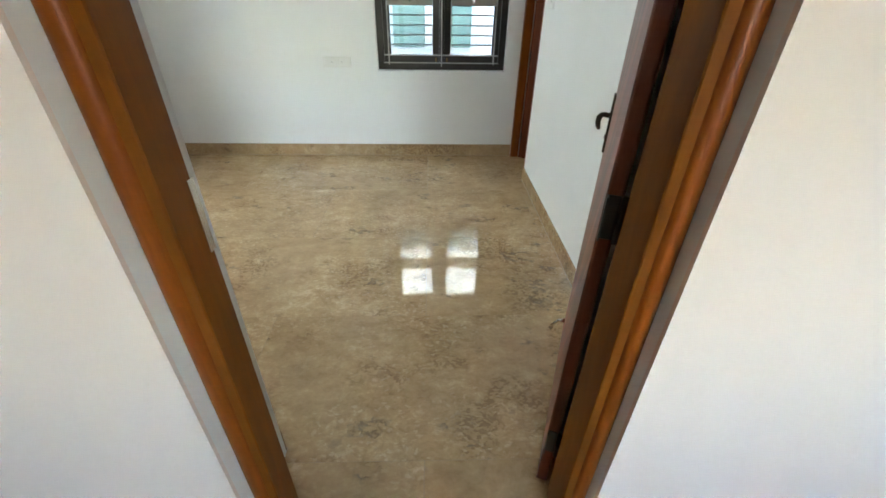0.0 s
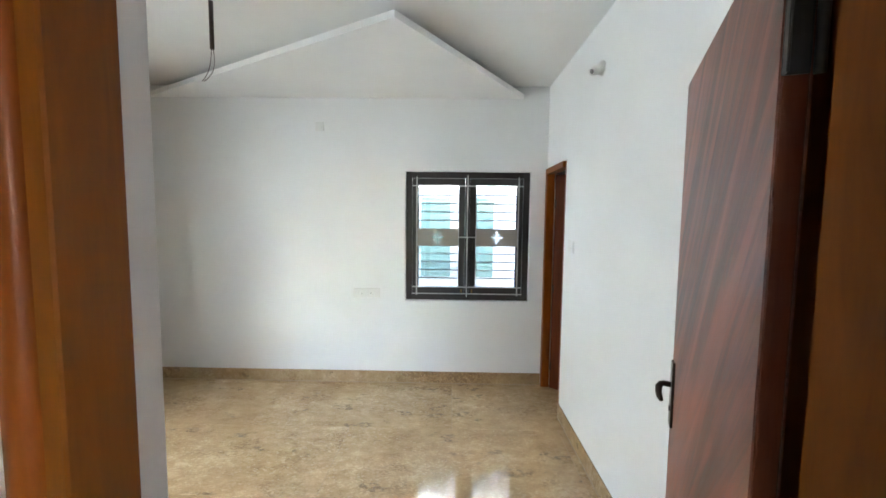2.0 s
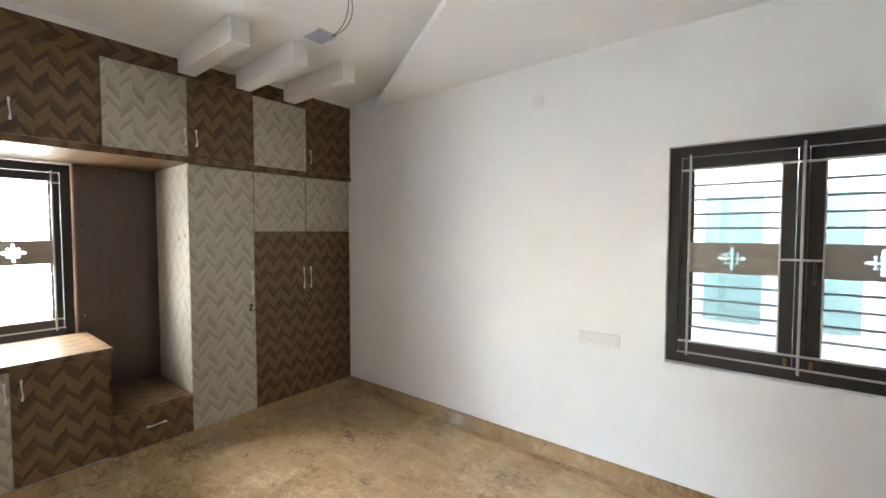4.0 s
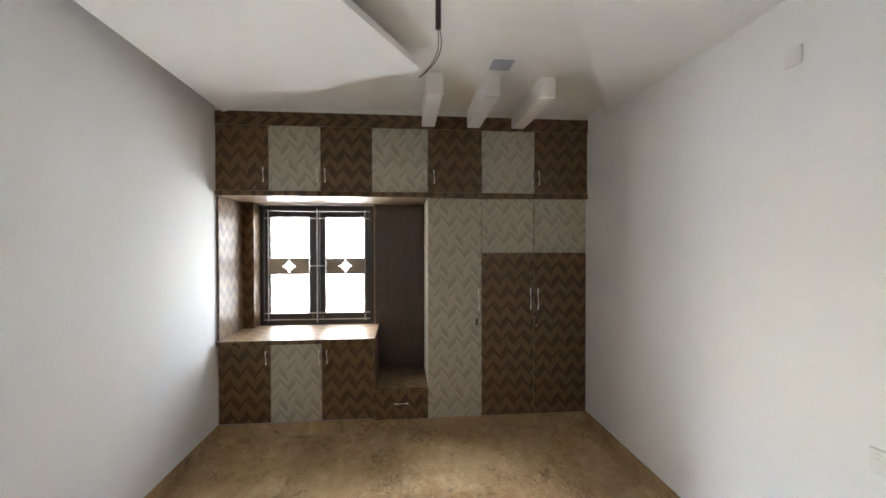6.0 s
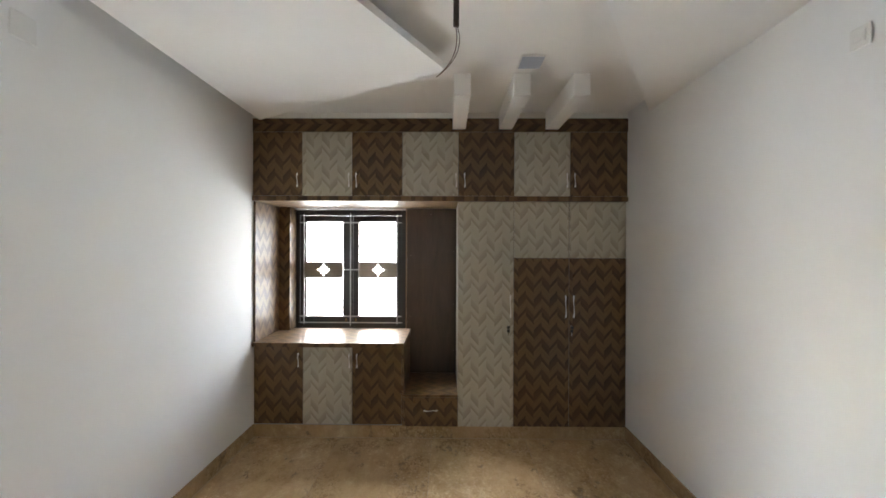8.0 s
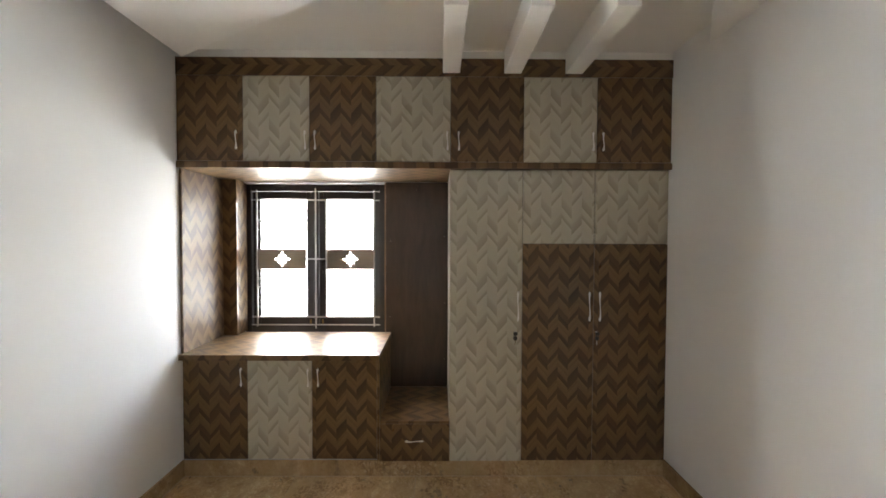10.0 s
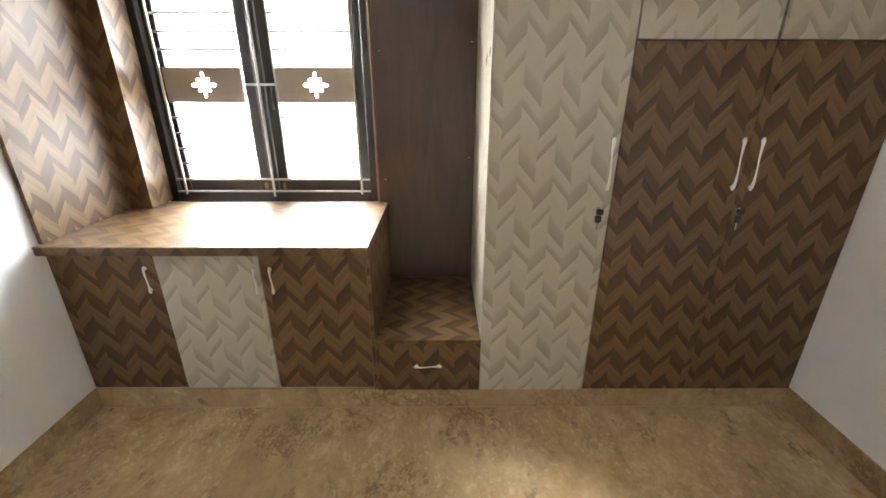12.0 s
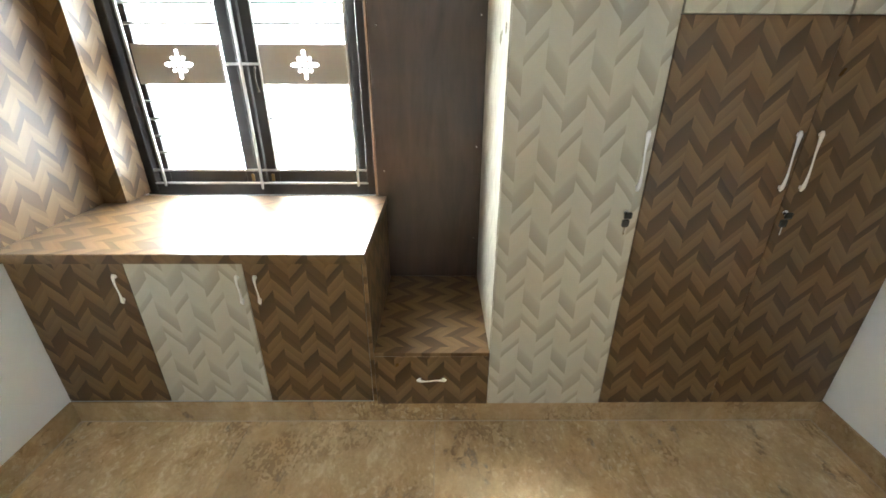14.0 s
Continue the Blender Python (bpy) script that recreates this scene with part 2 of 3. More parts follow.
nickel = plain("satin silver handle metal", (0.78, 0.77, 0.75), 0.30, metal=0.8, wear=0.05)
black_iron = plain("black iron", (0.018, 0.017, 0.017), 0.35, metal=0.4)
gap_grey = plain("dull grey gap tone", (0.36, 0.38, 0.38), 0.45, metal=0.5)
brass = plain("worn brass", (0.24, 0.165, 0.07), 0.35, metal=0.9)
antique = plain("antique bronze", (0.060, 0.048, 0.038), 0.3, metal=0.8)
white_plastic = plain("white plastic", (0.78, 0.78, 0.76), 0.3, wear=0.04)
mouth_shade = plain("grey mouth shade", (0.25, 0.25, 0.25), 0.6)
black_plastic = plain("black plastic", (0.02, 0.02, 0.02), 0.4)
rod_brown = plain("brown enamelled pipe", (0.045, 0.022, 0.014), 0.35, coat=0.3)
wire_red = plain("red-brown cable", (0.11, 0.045, 0.03), 0.5)
wire_brown = plain("dull brown cable", (0.13, 0.085, 0.06), 0.5)
led_face = plain("pale blue lamp diffuser", (0.42, 0.47, 0.56), 0.35, wear=0.04)
carcass = plain("dark carcass board", (0.045, 0.030, 0.020), 0.6)
mint_paint = plain("mint green shutter paint", (0.112, 0.172, 0.143), 0.5, wear=0.08, scale=6.0)
grey_render = painted_wall("plain grey render", (0.30, 0.30, 0.29))
outside_white = painted_wall("sunlit white render", (0.42, 0.42, 0.41))
glass = Nodes("window glass")
glass.bsdf.inputs["Transmission Weight"].default_value = 1.0
glass.bsdf.inputs["IOR"].default_value = 1.45
glass = glass.done((0.97, 0.99, 0.98), 0.0, spec=0.15)

# ---------------------------------------------------------------- mesh helpers


def mesh_from(bm, name, mat):
    me = bpy.data.meshes.new(name)
    bmesh.ops.recalc_face_normals(bm, faces=bm.faces)
    bm.to_mesh(me)
    bm.free()
    me.materials.append(mat)
    return me


def part(name, bm, material, parent=None, label=""):
    ob = new(name, mesh_from(bm, name, material))
    if parent is not None:
        ob.parent = parent
    if label:
        ob["label"] = label
    return ob


def box(bm, x0, x1, y0, y1, z0, z1, bevel=0.0):
    m = Matrix.LocRotScale(((x0 + x1) / 2, (y0 + y1) / 2, (z0 + z1) / 2), None, (abs(x1 - x0), abs(y1 - y0), abs(z1 - z0)))
    made = bmesh.ops.create_cube(bm, size=1.0, matrix=m)
    if bevel:
        edges = {e for v in made["verts"] for e in v.link_edges}
        bmesh.ops.bevel(bm, geom=list(edges), offset=bevel, segments=1, affect="EDGES", profile=0.5)
    return bm


def slab(x0, x1, y0, y1, z0, z1, bevel=0.0):
    return box(bmesh.new(), x0, x1, y0, y1, z0, z1, bevel)


def smooth(ob):
    for p in ob.data.polygons:
        p.use_smooth = True
    return ob


def tube(points, radii, sides=10, flat=1.0):
    """A closed tube along points; flat squeezes it across."""
    bm = bmesh.new()
    pts = [Vector(p) for p in points]
    rings = []
    for i, p in enumerate(pts):
        d = (pts[min(i + 1, len(pts) - 1)] - pts[max(i - 1, 0)]).normalized()
        a = d.cross(Vector((0.13, 0.97, 0.21))).normalized()
        b = d.cross(a)
        r = radii[i] if isinstance(radii, (list, tuple)) else radii
        rings.append([bm.verts.new(p + a * r * math.cos(k * math.tau / sides) + b * r * flat * math.sin(k * math.tau / sides)) for k in range(sides)])
    for r0, r1 in zip(rings, rings[1:]):
        for k in range(sides):
            bm.faces.new((r0[k], r0[(k + 1) % sides], r1[(k + 1) % sides], r1[k]))
    bm.faces.new(rings[0]), bm.faces.new(rings[-1])
    return bm


def structure(name, bm, mat, label, category="wall"):
    return tagged(part(name, bm, mat), label, category, kind="structure")


def empty(name, at, label, category, group=""):
    ob = new(name)
    ob.empty_display_size = 0.1
    ob.location = at
    return tagged(ob, label, category, group)


def under(ob, thing):
    """Parents a mesh built in world coordinates without moving it."""
    ob.parent = thing
    ob.matrix_parent_inverse = thing.matrix_world.inverted() if thing.type != "EMPTY" else Matrix.Translation(thing.location).inverted()
    return ob


# ---------------------------------------------------------------- the shell
WEST, EAST, SOUTH, NORTH, TOP = -4.25, 0.685, 1.735, 5.065, 2.90
FACE = -3.60          # front plane of the cupboards
SKIRT = 0.115

bm = bmesh.new()
box(bm, -4.45, -0.681, NORTH, 5.30, 0, 3.05)
box(bm, 0.531, 2.45, NORTH, 5.30, 0, 3.05)
box(bm, -0.681, 0.531, NORTH, 5.30, 0, 0.835)
box(bm, -0.681, 0.531, NORTH, 5.30, 2.102, 3.05)
structure("wall_north", bm, wall_paint, "white painted plaster wall with a window opening")
bm = bmesh.new()
box(bm, -4.45, WEST, SOUTH, 1.83, 0, 3.05)
box(bm, -4.45, WEST, 3.045, NORTH, 0, 3.05)
box(bm, -4.45, WEST, 1.83, 3.045, 0, 0.828)
box(bm, -4.45, WEST, 1.83, 3.045, 2.102, 3.05)
structure("wall_west", bm, wall_paint, "white wall behind the built-in cupboards")
bm = bmesh.new()
box(bm, EAST, 0.815, SOUTH, 4.40, 0, 3.05)
box(bm, EAST, 0.815, 4.40, NORTH, 2.135, 3.05)
structure("wall_east", bm, wall_paint, "white painted wall beside the bathroom door")
bm = bmesh.new()
box(bm, -4.45, -0.745, 1.40, SOUTH, 0, 3.05)
box(bm, -0.745, -0.713, 1.40, 1.545, 0, 2.175)
box(bm, 0.288, 0.295, 1.40, 1.554, 0, 2.175)
box(bm, 0.295, 2.45, 1.40, SOUTH, 0, 3.05)
box(bm, -0.745, 0.295, 1.40, SOUTH, 2.175, 3.05)
structure("wall_south", bm, wall_paint, "white painted wall with the room's doorway")
structure("wall_hall_skin", box(box(box(bmesh.new(), -2.6, -0.713, 1.388, 1.40, 0, 3.05), 0.288, 2.4, 1.388, 1.40, 0, 3.05), -0.713, 0.288, 1.388, 1.40, 2.17, 3.05),
          hall_paint, "cream painted hall side of the doorway wall")
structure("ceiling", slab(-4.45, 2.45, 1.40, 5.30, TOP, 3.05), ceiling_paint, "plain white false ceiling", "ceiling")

# hall outside the door
# this wall stays out of view; its opening is added to light the hall
bm = bmesh.new()
box(bm, -2.6, 0.45, -2.55, -2.4, 0, 3.05)
box(bm, 1.25, 2.4, -2.55, -2.4, 0, 3.05)
box(bm, 0.45, 1.25, -2.55, -2.4, 0, 0.9)
box(bm, 0.45, 1.25, -2.55, -2.4, 2.1, 3.05)
structure("wall_hall_south", bm, hall_paint, "cream hall wall, unseen, with an opening added to light the hall")
structure("wall_hall_west", slab(-2.75, -2.6, -2.55, 1.40, 0, 3.05), hall_paint, "plain cream hall wall")
structure("wall_hall_east", slab(2.4, 2.55, -2.55, 1.40, 0, 3.05), hall_paint, "plain cream hall wall")
# slab reaches beyond the south wall, out of view, to block the sun
structure("ceiling_hall", slab(-2.75, 2.55, -5.2, 1.40, TOP, 3.05), ceiling_paint, "plain white hall ceiling, extended south as an added sun shade", "ceiling")
# bathroom behind the side door
structure("wall_bathroom_east", slab(2.3, 2.45, SOUTH, NORTH, 0, TOP), wall_paint, "plain bathroom wall")
structure("wall_bathroom_south", slab(0.815, 2.3, 3.3, 3.45, 0, TOP), wall_paint, "plain bathroom wall")

# dropped triangular ceiling panels, held a little below the ceiling


def triangle_panel(corners, z0, z1):
    bm = bmesh.new()
    low = [bm.verts.new((x, y, z0)) for x, y in corners]
    high = [bm.verts.new((x, y, z1)) for x, y in corners]
    bm.faces.new(low), bm.faces.new(high)
    for i in range(3):
        j = (i + 1) % 3
        bm.faces.new((low[i], low[j], high[j], high[i]))
    return bm


for corners, z in ((((-3.19, NORTH), (0.44, NORTH), (-0.57, 3.45)), 2.788), (((-3.44, 1.855), (0.42, 1.895), (-2.46, 3.46)), 2.795)):
    panel = tagged(part("ceiling_panel", triangle_panel(corners, z, z + 0.043), panel_paint_lit), "white dropped triangular gypsum ceiling panel", "ceiling panel", "dropped ceiling panels")
    cx, cy = sum(c[0] for c in corners) / 3, sum(c[1] for c in corners) / 3
    hanger = triangle_panel([(cx + (x - cx) * 0.80, cy + (y - cy) * 0.80) for x, y in corners], z + 0.043, TOP)
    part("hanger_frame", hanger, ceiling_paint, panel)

# ---------------------------------------------------------------- windows


def lattice_mask(x, z):
    """Cut-out ornament: a round boss in a pierced diamond with four petals."""
    ax, az = abs(x), abs(z)
    if (ax / 0.0085) ** 2 + ((az - 0.047) / 0.017) ** 2 < 1 or ((ax - 0.047) / 0.017) ** 2 + (az / 0.0085) ** 2 < 1:
        return True
    if (ax - 0.014) ** 2 + (az - 0.014) ** 2 < 0.0098 ** 2:
        return False
    return ax + az < 0.043 or (ax - 0.026) ** 2 + (az - 0.026) ** 2 < 0.0075 ** 2


def ornament_plate(width, height):
    step, bm = 0.003, bmesh.new()
    rows, cols = int(height / step), int(width / step)
    solid = None
    for r in range(rows):
        z = -height / 2 + (r + 0.5) * step
        runs, start = [], 0
        for c in range(cols + 1):
            hole = c == cols or lattice_mask(-width / 2 + (c + 0.5) * step, z)
            if hole and start is not None:
                if c > start:
                    runs.append((start, c))
                start = None
            if not hole and start is None:
                start = c
        if runs == [(0, cols)]:
            if solid is None:
                solid = r
            continue
        if solid is not None:
            box(bm, -width / 2, width / 2, 0, 0.003, -height / 2 + solid * step, -height / 2 + r * step)
            solid = None
        for a, b in runs:
            box(bm, -width / 2 + a * step, -width / 2 + b * step, 0, 0.003, z - step / 2, z + step / 2)
    if solid is not None:
        box(bm, -width / 2, width / 2, 0, 0.003, -height / 2 + solid * step, height / 2)
    return bm


def ring(w0, w1, h0, h1, t, y0, y1, bevel=0.003):
    """A rectangular frame of bars t wide, in one mesh."""
    bm = bmesh.new()
    box(bm, w0, w0 + t, y0, y1, h0, h1, bevel)
    box(bm, w1 - t, w1, y0, y1, h0, h1, bevel)
    box(bm, w0 + t, w1 - t, y0, y1, h0, h0 + t, bevel)
    box(bm, w0 + t, w1 - t, y0, y1, h1 - t, h1, bevel)
    return bm


def make_window(name, m, label):
    """A two-leaf window 1.21 x 1.265 m with a silver grille; local x across, y outwards, z up from the sill."""
    W, H = 1.21, 1.265
    win = tagged(new(name), label, "window", kind="structure")
    win.matrix_world = m
    part("window_frame", ring(-W / 2, W / 2, 0, H, 0.058, 0, 0.075), dark_frame, win)
    part("window_frame", slab(-0.022, 0.022, 0.012, 0.070, 0.058, H - 0.058, 0.003), dark_frame, win)
    for s in (-1, 1):
        a, b = sorted((s * 0.024, s * (W / 2 - 0.060)))
        leaf = part("window_shutter", ring(a, b, 0.060, H - 0.060, 0.062, 0.030, 0.066), dark_frame, win)
        pane = part("pane", slab(a + 0.060, b - 0.060, 0.046, 0.050, 0.120, H - 0.120), glass, leaf)
        pane.visible_shadow = False
        pull = smooth(part("handle", tube([(a + 0.03, 0.030 - 0.024 * math.sin(math.pi * k / 8), 0.505 + 0.11 * k / 8) for k in range(9)], 0.0055, 8), antique, leaf))
        for z in (0.085, H - 0.085):
            bolt = slab(s * 0.052 - 0.008, s * 0.052 + 0.008, 0.022, 0.032, z - 0.02, z + 0.02, 0.003)
            part("bolt", bolt, brass if z < 0.5 else antique, leaf)
    grille = part("grille", slab(-0.006, 0.006, -0.004, 0.008, 0.030, H - 0.030, 0.002), silver_paint, win)
    gx = W / 2 - 0.105
    for z in (0.128, H - 0.133):
        part("grille_bar", slab(-W / 2 + 0.048, W / 2 - 0.048, 0.006, 0.016, z - 0.006, z + 0.006, 0.002), silver_paint, grille)
    for s in (-1, 1):
        part("grille_bar", slab(s * gx - 0.006, s * gx + 0.006, -0.003, 0.007, 0.045, H - 0.045, 0.002), silver_paint, grille)
    part("grille_bar", slab(-W / 2 + 0.05, W / 2 - 0.05, 0.000, 0.010, 0.056, 0.066, 0.002), silver_paint, grille)
    part("grille_bar", slab(-0.088, 0.088, 0.006, 0.014, 0.622, 0.634, 0.002), silver_paint, grille)
    for s in (-1, 1):
        part("grille_bar", slab(s * 0.086 - 0.004, s * 0.086 + 0.004, 0.006, 0.014, 0.134, H - 0.139, 0.001), silver_paint, grille)
        cx = s * (gx + 0.086) / 2
        hw = (gx - 0.086) / 2
        plate = part("ornament_plate", ornament_plate(0.405, 0.174), taupe_plate, grille)
        plate.location = (cx, 0.018, 0.625)
        for z in (0.217, 0.299, 0.381, 0.463, 0.794, 0.876, 0.958, 1.041):
            rod = tube([(cx - hw - 0.004, 0.020, z), (cx + hw + 0.004, 0.020, z)], 0.0064, 6)
            part("rod", rod, rod_paint, grille)
    return win


make_window("window_1", pose(-0.075, 5.118, 0.836), "dark brown two-leaf window with silver grille and ornament plates")
make_window("window_2", pose(-4.315, 2.437, 0.836, 0, 0, 90), "dark brown window with silver grille above the desk")
structure("window_sill", slab(-0.69, 0.54, NORTH - 0.005, NORTH - 0.0005, 0.815, 0.834, 0.002), wall_paint, "thin white plaster sill lip", "sill")

# ---------------------------------------------------------------- outside
tagged(part("ground", slab(-60, 60, -60, 60, -0.5, -0.3), plain("dusty concrete paving", (0.17, 0.16, 0.145), 0.85, scale=3.0)), "dusty grey concrete paving round the house", "ground", kind="structure")
house = tagged(part("neighbour_house", slab(-3.0, 4.0, 6.30, 9.0, -0.3, 4.6), outside_white), "sunlit white rendered neighbouring house", "house")
for x0, x1 in ((-0.615, -0.246), (-0.070, 0.300)):
    sh = part("shutter", slab(x0, x1, 6.275, 6.30, 0.90, 1.91, 0.004), mint_paint, house, "mint green painted shutter")
# western block is added, unseen, to hold back light at the west window
tagged(part("neighbour_house", slab(-12.0, -7.2, -3.0, 7.0, -0.3, 2.9), grey_render), "plain grey house added out of sight to limit light from the west", "house")

# ---------------------------------------------------------------- main door
# frame: moulded front, step, darker rebate


def jamb(profile, z0, z1, mat, parent, name):
    bm = bmesh.new()
    low = [bm.verts.new((x, y, z0)) for x, y in profile]
    high = [bm.verts.new((x, y, z1)) for x, y in profile]
    bm.faces.new(low), bm.faces.new(high)
    for i in range(len(profile)):
        j = (i + 1) % len(profile)
        bm.faces.new((low[i], low[j], high[j], high[i]))
    return part(name, bm, mat, parent)


doorway = tagged(new("door_1"), "orange-brown varnished teak frame round the open doorway", "door frame", kind="structure")
for side, x in ((1, -0.640), (-1, 0.224)):
    mould = [(x - side * d, y) for d, y in ((0.073, 1.452), (0.070, 1.443), (0.062, 1.435), (0.050, 1.432), (0.037, 1.433), (0.029, 1.438), (0.0255, 1.446), (0.025, 1.457), (0.073, 1.457))]
    ob = smooth(jamb(mould, 0, 2.175, teak, doorway, "jamb_moulding"))
    ob.data.set_sharp_from_angle(angle=radians(38))
    inner = 1.545 if side > 0 else 1.557
    rebate = [(x - side * d, y) for d, y in ((0.073, 1.4575), (0.0245, 1.4575), (0.0235, 1.441), (0.003, 1.441), (0.0, 1.444), (0.0, inner - 0.023), (0.004, inner - 0.022), (0.004, inner), (0.073, inner))]
    jamb(rebate, 0, 2.175, teak_dark, doorway, "jamb")
# added dark strip over the wall end gives the hinge gap its shade
part("jamb_back", slab(0.284, 0.2945, 1.5585, 1.665, 0, 2.172), teak_dark, doorway)
part("head_moulding", slab(-0.640, 0.224, 1.436, 1.457, 2.120, 2.175, 0.004), teak, doorway)
part("head", slab(-0.640, 0.224, 1.457, 1.545, 2.112, 2.175), teak_dark, doorway)
part("strike_plate", slab(-0.6405, -0.6375, 1.524, 1.546, 1.06, 1.22, 0.001), chrome, doorway, "worn steel strike plate")

LEAF = pose(0.202, 1.610, 0.0, 0, 0, 68.2)
leaf_door = tagged(part("door", slab(0.0, 0.86, -0.034, -0.003, 0.012, 2.100, 0.002), leaf_edge), "open reddish-brown veneered door leaf on black hinges", "door")
leaf_door.matrix_world = LEAF
part("veneer_panel", slab(0.001, 0.859, -0.003, 0.0, 0.013, 2.099), veneer, leaf_door)
part("veneer_panel", slab(0.001, 0.859, -0.037, -0.034, 0.013, 2.099), veneer, leaf_door)
for z in (0.25, 1.10, 1.92):
    h = part("hinge", slab(-0.004, 0.000, -0.033, -0.002, z - 0.055, z + 0.055, 0.001), black_iron, leaf_door)
    part("hinge_plate", slab(-0.020, -0.004, -0.006, -0.002, z - 0.055, z + 0.055, 0.001), black_iron, h)
    smooth(part("knuckle", tube([(-0.010, -0.040, z - 0.058), (-0.010, -0.040, z + 0.058)], 0.007, 10), black_iron, h))
for y, s in ((0.0, 1), (-0.037, -1)):
    plate = part("handle_plate", slab(0.795, 0.838, min(y, y + s * 0.008), max(y, y + s * 0.008), 0.985, 1.205, 0.003), antique, leaf_door, "dark bronze handle plate")
    lever = [(0.817, y + s * 0.006, 1.125), (0.817, y + s * 0.030, 1.127), (0.816, y + s * 0.036, 1.125), (0.809, y + s * 0.044, 1.117), (0.798, y + s * 0.045, 1.102), (0.786, y + s * 0.042, 1.090), (0.776, y + s * 0.037, 1.083)]
    smooth(part("lever", tube(lever, [0.010, 0.009, 0.010, 0.011, 0.010, 0.009, 0.006], 10), antique, plate))
    smooth(part("keyhole", tube([(0.817, y + s * 0.006, 1.045), (0.817, y + s * 0.011, 1.045)], 0.009, 10), black_iron, plate))
stop = smooth(part("door_stop", tube([(0.80, 0.0, 0.10), (0.80, 0.030, 0.095), (0.80, 0.055, 0.06), (0.80, 0.062, 0.03)], [0.012, 0.007, 0.007, 0.011], 8), chrome, leaf_door, "folding steel door stop"))

# ---------------------------------------------------------------- bathroom door
bath = tagged(new("door_2"), "orange-brown frame of the bathroom doorway", "door frame", kind="structure")
part("jamb", slab(0.668, 0.745, 5.008, 5.063, 0, 2.130, 0.003), teak, bath)
part("jamb", slab(0.690, 0.745, 4.402, 4.452, 0, 2.130, 0.003), teak, bath)
part("head", slab(0.668, 0.745, 4.452, 5.008, 2.078, 2.130, 0.003), teak, bath)
bleaf = tagged(part("door", slab(0.0, 0.55, -0.016, 0.016, 0.010, 2.070, 0.002), bath_wood), "half-open dark orange-brown bathroom door leaf", "door")
bleaf.matrix_world = pose(0.752, 4.990, 0, 0, 0, -42)
for z in (0.23, 0.99, 1.80):
    h = part("hinge", slab(0.000, 0.018, -0.0180, -0.0162, z - 0.038, z + 0.038, 0.001), antique, bleaf)

# ---------------------------------------------------------------- skirting
for name, b in (("baseboard_north", (FACE + 0.012, EAST - 0.02, NORTH - 0.012, NORTH)), ("baseboard_east", (EAST - 0.012, EAST, SOUTH + 0.012, 4.398)),
                ("baseboard_south", (FACE + 0.012, -0.747, SOUTH, SOUTH + 0.012)), ("baseboard_south_east", (0.297, EAST - 0.012, SOUTH, SOUTH + 0.012)),
                ("baseboard_cupboards", (FACE - 0.01, FACE + 0.012, SOUTH, NORTH))):
    top = SKIRT if name != "baseboard_cupboards" else 0.112
    tagged(part(name.replace("baseboard", "trim"), slab(b[0] - 0.003, b[1] + 0.003, b[2] - 0.003, b[3] + 0.003, 0.0, 0.0025), grout), "thin tan filler line at the foot of the skirting", "trim", kind="structure")
    tagged(part(name, slab(*b, 0.0, top, 0.0015), skirt_marble), "polished brown marble skirting along the wall", "baseboard", kind="structure")

# ---------------------------------------------------------------- built-in cupboards


def bow_handle(length):
    """Silver handle: flat paddle ends on short feet, tapering to a slender waist; along z, standing out along x."""
    pts, rad = [], []
    for k in range(17):
        s = k / 16
        e = abs(2 * s - 1)
        pts.append((0.0165 - 0.006 * e ** 6, 0.0025 * math.sin(math.tau * s), (s - 0.5) * length))
        rad.append(0.0023 + 0.0044 * e ** 2.0 - (0.0030 if k in (0, 16) else 0.0))
    bm = tube(pts, rad, 10, 1.3)
    for s in (-1, 1):
        box(bm, 0.0, 0.014, -0.004, 0.004, s * (length / 2 - 0.012) - 0.006, s * (length / 2 - 0.012) + 0.006, 0.002)
    return bm


HANDLES = {n: mesh_from(bow_handle(n), "bow_handle", nickel) for n in (0.125, 0.20)}
for me in HANDLES.values():
    for p in me.polygons:
        p.use_smooth = True


def cupboard_door(unit, y0, y1, z0, z1, mat, x=FACE, handle=None, lock=False, gap=0.0019):
    door = part("door", slab(x - 0.002, x + 0.017, y0 + gap, y1 - gap, z0 + 0.0013, z1 - 0.0013, 0.0008), mat, None)
    under(door, unit)
    if handle:
        hy, hz, size = handle
        h = new("handle", HANDLES[size])
        h.location = (x + 0.017, hy, hz)
        h["label"] = "curved silver bow handle"
        h.parent = door
        if lock:
            ly, lz = hy - 0.018, hz - 0.182
            body = smooth(part("lock", tube([(x + 0.016, ly, lz), (x + 0.022, ly, lz), (x + 0.024, ly, lz)], [0.011, 0.011, 0.008], 12), chrome, door))
            part("key", slab(x + 0.024, x + 0.040, ly - 0.0012, ly + 0.0012, lz - 0.004, lz + 0.004), chrome, body)
            part("key_head", slab(x + 0.036, x + 0.042, ly - 0.014, ly + 0.014, lz - 0.016, lz + 0.008, 0.004), black_plastic, body)
            part("spare_key", slab(x + 0.026, x + 0.030, ly - 0.012, ly + 0.013, lz - 0.050, lz - 0.022, 0.004), black_plastic, body)
            part("key_blade", slab(x + 0.027, x + 0.029, ly - 0.0025, ly + 0.0025, lz - 0.080, lz - 0.050), chrome, body)
    return door


def unit(name, y0, y1, z0, z1, label, category, group, x=FACE):
    u = empty(name, (x - 0.3, (y0 + y1) / 2, z0), label, category, group)
    body = part("body", slab(WEST + 0.004, x - 0.003, y0 + 0.002, y1 - 0.002, z0 + 0.001, z1 - 0.001), carcass)
    under(body, u)
    return u


